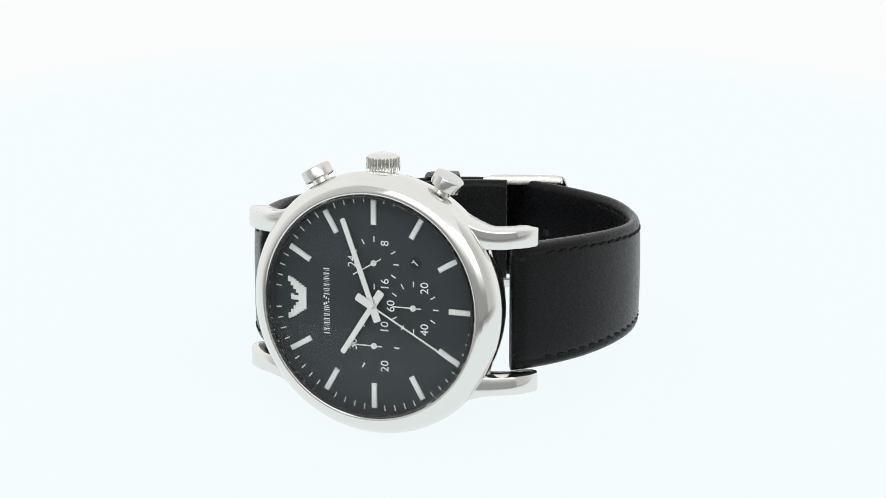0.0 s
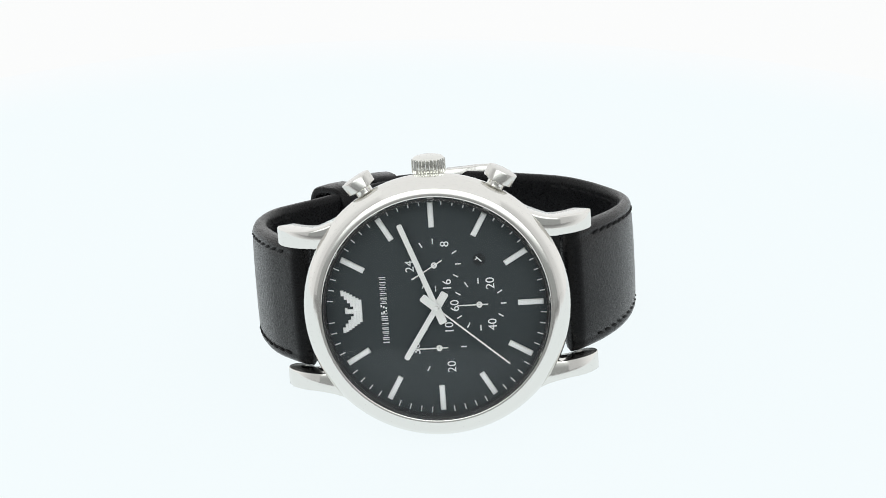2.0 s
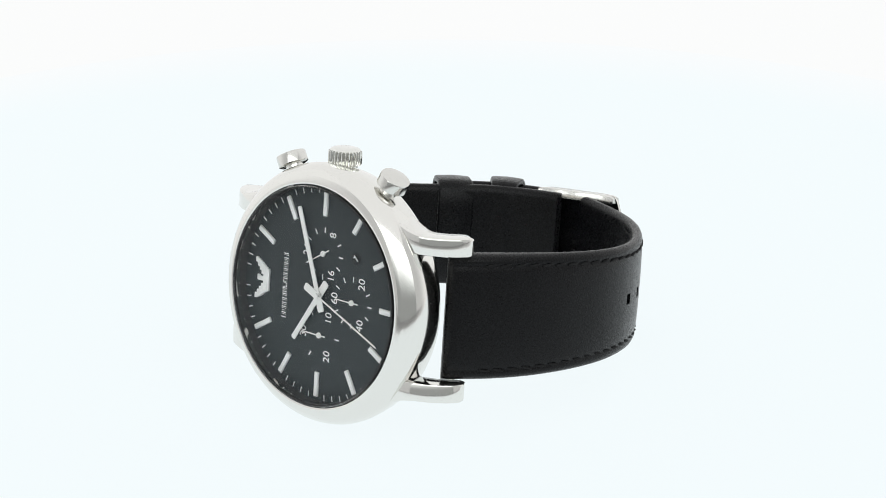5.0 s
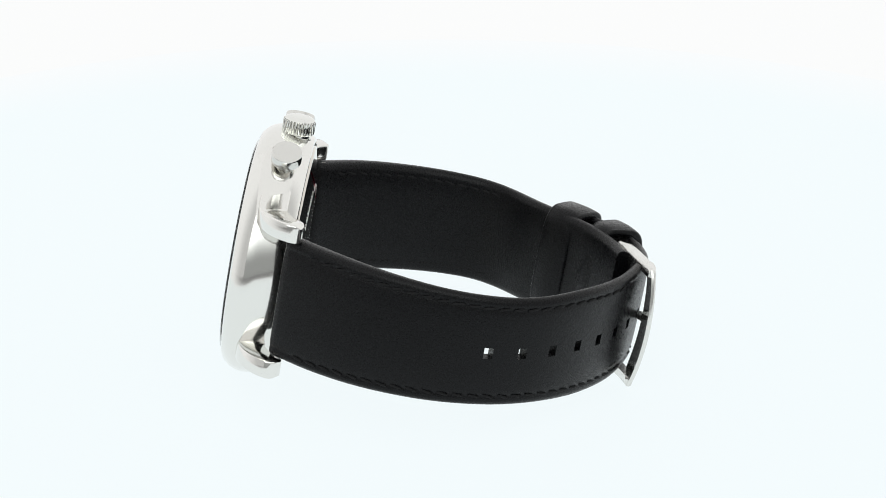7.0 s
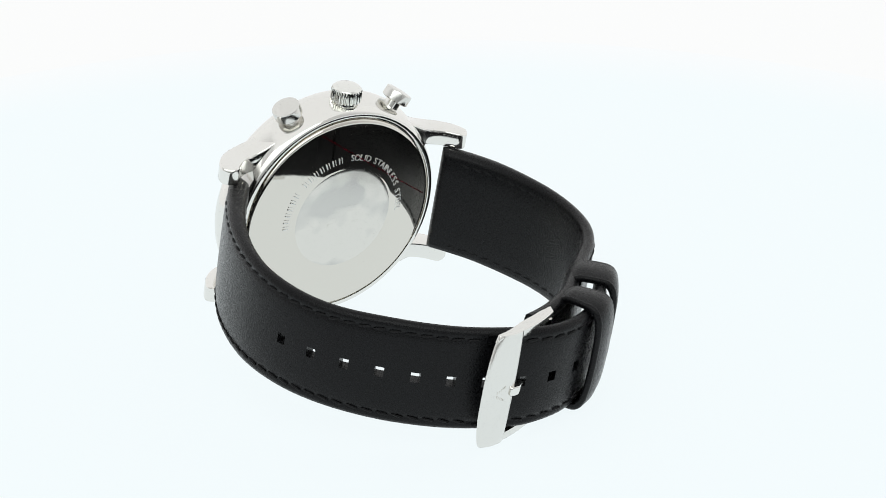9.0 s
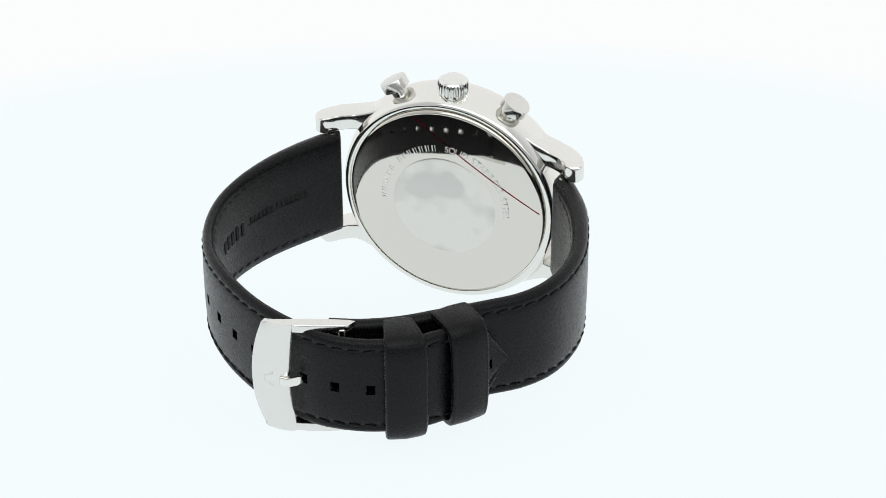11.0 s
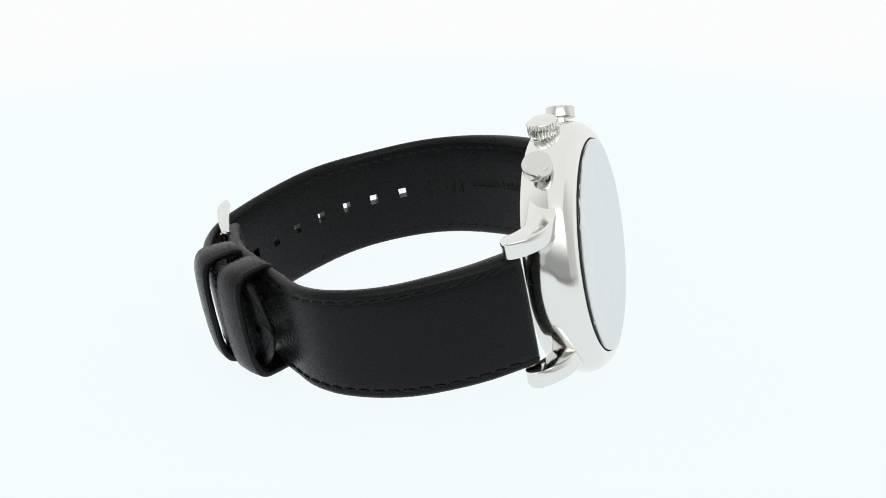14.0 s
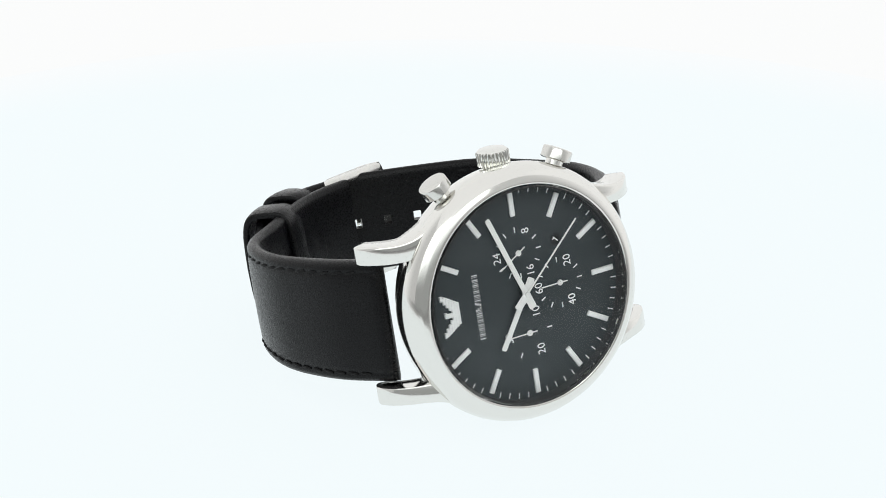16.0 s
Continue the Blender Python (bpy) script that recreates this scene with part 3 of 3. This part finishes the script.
def build_loop(s0, s1, bulge, half):
    """A leather keeper band round both layers of the strap."""
    rings = []
    n = 40
    for k in range(n):
        a = 2 * math.pi * k / n
        ca, sa = math.cos(a), math.sin(a)
        # a rounded oblong: depth along the outward normal, height along z
        e = 0.48
        u = math.copysign(abs(ca) ** e, ca)
        v = math.copysign(abs(sa) ** e, sa)
        ring = []
        for s, th in ((s0, 0.0), (s0 + 0.08, 0.55), (s0 + 0.3, 0.8), (s0 + 0.6, 0.86), (s0 + 0.75, 0.83), (s0 + 0.9, 0.88), ((s0 + s1) / 2, 0.98), (s1 - 0.9, 0.88), (s1 - 0.75, 0.83),
                      (s1 - 0.6, 0.86), (s1 - 0.3, 0.8), (s1 - 0.08, 0.55), (s1, 0.0), (s1 - 0.2, -0.25), (s0 + 0.2, -0.25)):
            p, d, nn = LONG.section(s, 1)
            zc = 1.25
            q = p + nn * (-2.6 + u * (4.0 + th + bulge * (1 - abs(v)) ** 0.7))
            ring.append((q.x, q.y, zc + v * (half + th)))
        rings.append(ring)
    bm = bmesh.new()
    vs = [[bm.verts.new(p) for p in r] for r in rings]
    m = len(vs[0])
    for i in range(n):
        a, b = vs[i], vs[(i + 1) % n]
        for k in range(m):
            bm.faces.new((a[k], b[k], b[(k + 1) % m], a[(k + 1) % m]))
    part("strap_loop", bm, LEATHER, watch, "black leather strap keeper loop", angle=50)


def build_buckle():
    # broad front plate, bowed, with the window behind it
    rings = []
    n = 24
    p0, d0, n0 = LONG.section(76.4, 1)
    for i in range(n + 1):
        v = -1 + 2 * i / n
        z = 0.6 + v * 10.9
        round_off = max(0.0, abs(v) - 0.86) / 0.14
        a0 = -3.15 + 1.4 * abs(v) ** 2.2 + 0.15 * round_off ** 2
        a1 = 2.95 + 0.2 * abs(v)
        bow = 3.55 - 1.1 * v * v - 0.08 * round_off ** 2
        ring = []
        for u, o in ((a0, -0.75), (a0 + 0.12, -0.25), (a0 + 0.45, 0.02), (a0 + 1.2, 0.16), ((a0 + a1) / 2, 0.32), (a1 - 0.9, 0.2), (a1 - 0.3, 0.05), (a1, -0.3), (a1, -0.9),
                     ((a0 + a1) / 2, -0.6)):
            sag = -0.012 * u * u - 0.4 * u
            q = p0 + d0 * u + n0 * (bow + o + sag)
            ring.append((q.x, q.y, z))
        rings.append(ring)
    buckle = part("buckle", loft(rings), STEEL_SATIN, watch, "satin steel tang buckle on the strap", angle=50)
    for e in (-1, 1):
        rings = []
        for i in range(17):
            k = i / 16
            u = -1.65 + 11.7 * k
            top = 2.5 - 0.46 * u - 0.012 * u * u - 0.019 * max(0.0, u) ** 2
            thick = 1.3 + 1.5 * ease(u, -1.5, 4.5) - 0.6 * ease(u, 7.0, 10.0)
            bot = top - thick
            z0, z1 = 0.6 + e * 9.35, 0.6 + e * 10.92
            if i in (0, 16):
                z0, z1 = z0 + e * 0.25, z1 - e * 0.25
            ring = []
            for o, z in ((bot, z0), (top - 0.1, z0), (top, z0 + e * 0.12), (top, z1 - e * 0.3), (top - 0.1, z1 - e * 0.08), (top - 0.35, z1), (bot + 0.3, z1), (bot, z1 - e * 0.3)):
                q = p0 + d0 * u + n0 * o
                ring.append((q.x, q.y, z))
            rings.append(ring)
        part("buckle_arm", loft(rings), STEEL_SATIN, buckle, angle=50)
    rings = []
    for i in range(11):
        k = i / 10
        u = 2.0 + 2.7 * k
        o = 3.75 - 0.42 * u - 1.2 * ease(u, 3.5, 4.9)
        if i in (0, 10):
            o -= 0.22
        half = 0.68 if i in (0, 10) else 0.86
        ring = []
        for a, b in ((-0.5, -0.95), (0.22, -1.0), (0.36, -0.85), (0.42, -0.4), (0.42, 0.4), (0.36, 0.85), (0.22, 1.0), (-0.5, 0.95)):
            q = p0 + d0 * u + n0 * (o + a)
            ring.append((q.x, q.y, 0.9 + b * half))
        rings.append(ring)
    part("buckle_tongue", loft(rings), STEEL, buckle, "polished buckle tongue", angle=40)
    # small worn emblem on the plate, as plain slanted strokes
    bm = bmesh.new()
    for k in range(5):
        for e in (-1, 1):
            u, z = -0.5 + 0.33 * k, 0.9 + e * (0.35 + 0.22 * k)
            c = p0 + d0 * u + n0 * (3.55 + 0.30 - 0.4 * u - 0.012 * u * u)
            tilt = Vector((d0.x - 0.4 * n0.x, d0.y - 0.4 * n0.y, 0)).normalized()
            box_into(bm, (c.x, c.y, z), (0.18, 0.06, 0.42), (tilt, Vector((n0.x, n0.y, 0)), Vector((0, 0, 1))))
    part("buckle_emblem", bm, FROSTED, buckle, "faint etched emblem")
    p, d, nn = LONG.section(87.2, 1)
    c = p - nn * 3.5
    part("buckle_bar", loft([[(c.x + 0.6 * math.cos(a), c.y + 0.6 * math.sin(a), z) for a in [2 * math.pi * i / 10 for i in range(10)]] for z in (-9.2, 10.4)]), STEEL, buckle)


build_case()
build_back()
build_dial()
second_hand = build_hands()
build_crystal()
build_crown()
build_pusher(29.4)
build_pusher(-29.4)
for sx in (-1, 1):
    for sz in (-1, 1):
        build_lug(sx, sz)
    build_spring_bar(sx)
tail = build_strap("strap_tail_piece", LONG, 1, long_shape, HOLES, LEATHER, "black leather strap half with punched holes and pointed tip", [(5.6, 73.0), (80.5, 108.0)], TAIL_END, (5, 60))
build_strap("strap_buckle_piece", SHORT, -1, short_shape, [], LEATHER, "black leather strap half holding the buckle", [(4.0, 60.0)], SHORT.length, (5, 42))
build_pressed_marks(tail)
build_loop(95.3, 102.0, 0.25, 9.6)
build_loop(106.1, 113.0, 0.3, 9.35)
build_buckle()

# ---- turning ----
TURN = [(0.0, -22.3), (0.5, -15.17), (1.0, -9.1), (1.5, -4.55), (2.0, -1.8), (2.5, -4.55), (3.0, -9.3), (3.5, -15.17), (4.0, -22.5), (4.5, -31.3), (5.0, -41.7),
        (5.5, -53.1), (6.0, -65.5), (6.5, -78.5), (7.0, -92.0), (7.5, -105.6), (8.0, -119.2), (8.5, -132.2), (9.0, -145.35), (9.5, -158.7), (10.0, -172.5),
        (10.5, -186.6), (11.0, -200.8), (11.5, -214.8), (12.0, -228.2), (12.5, -240.8), (13.0, -253.5), (13.5, -267.6), (14.0, -282.3), (14.5, -296.2),
        (15.0, -309.3), (15.5, -320.7), (16.0, -330.93)]


def motions():
    walk(watch, [(t, pose(0, 0, 0, 0, 0, a)) for t, a in TURN])
    walk(turntable, [(t, pose(0, 0, 0, 0, 0, a)) for t, a in TURN])
    times = [0.0, 0.5, 1.0, 1.5, 1.9, 2.0, 2.1] + [2.5 + 0.5 * i for i in range(28)]
    walk(second_hand, [(t, SEAT @ turned(-41.0 + 6.0 * abs(t - 2.0), -1.25)) for t in times])


motions()
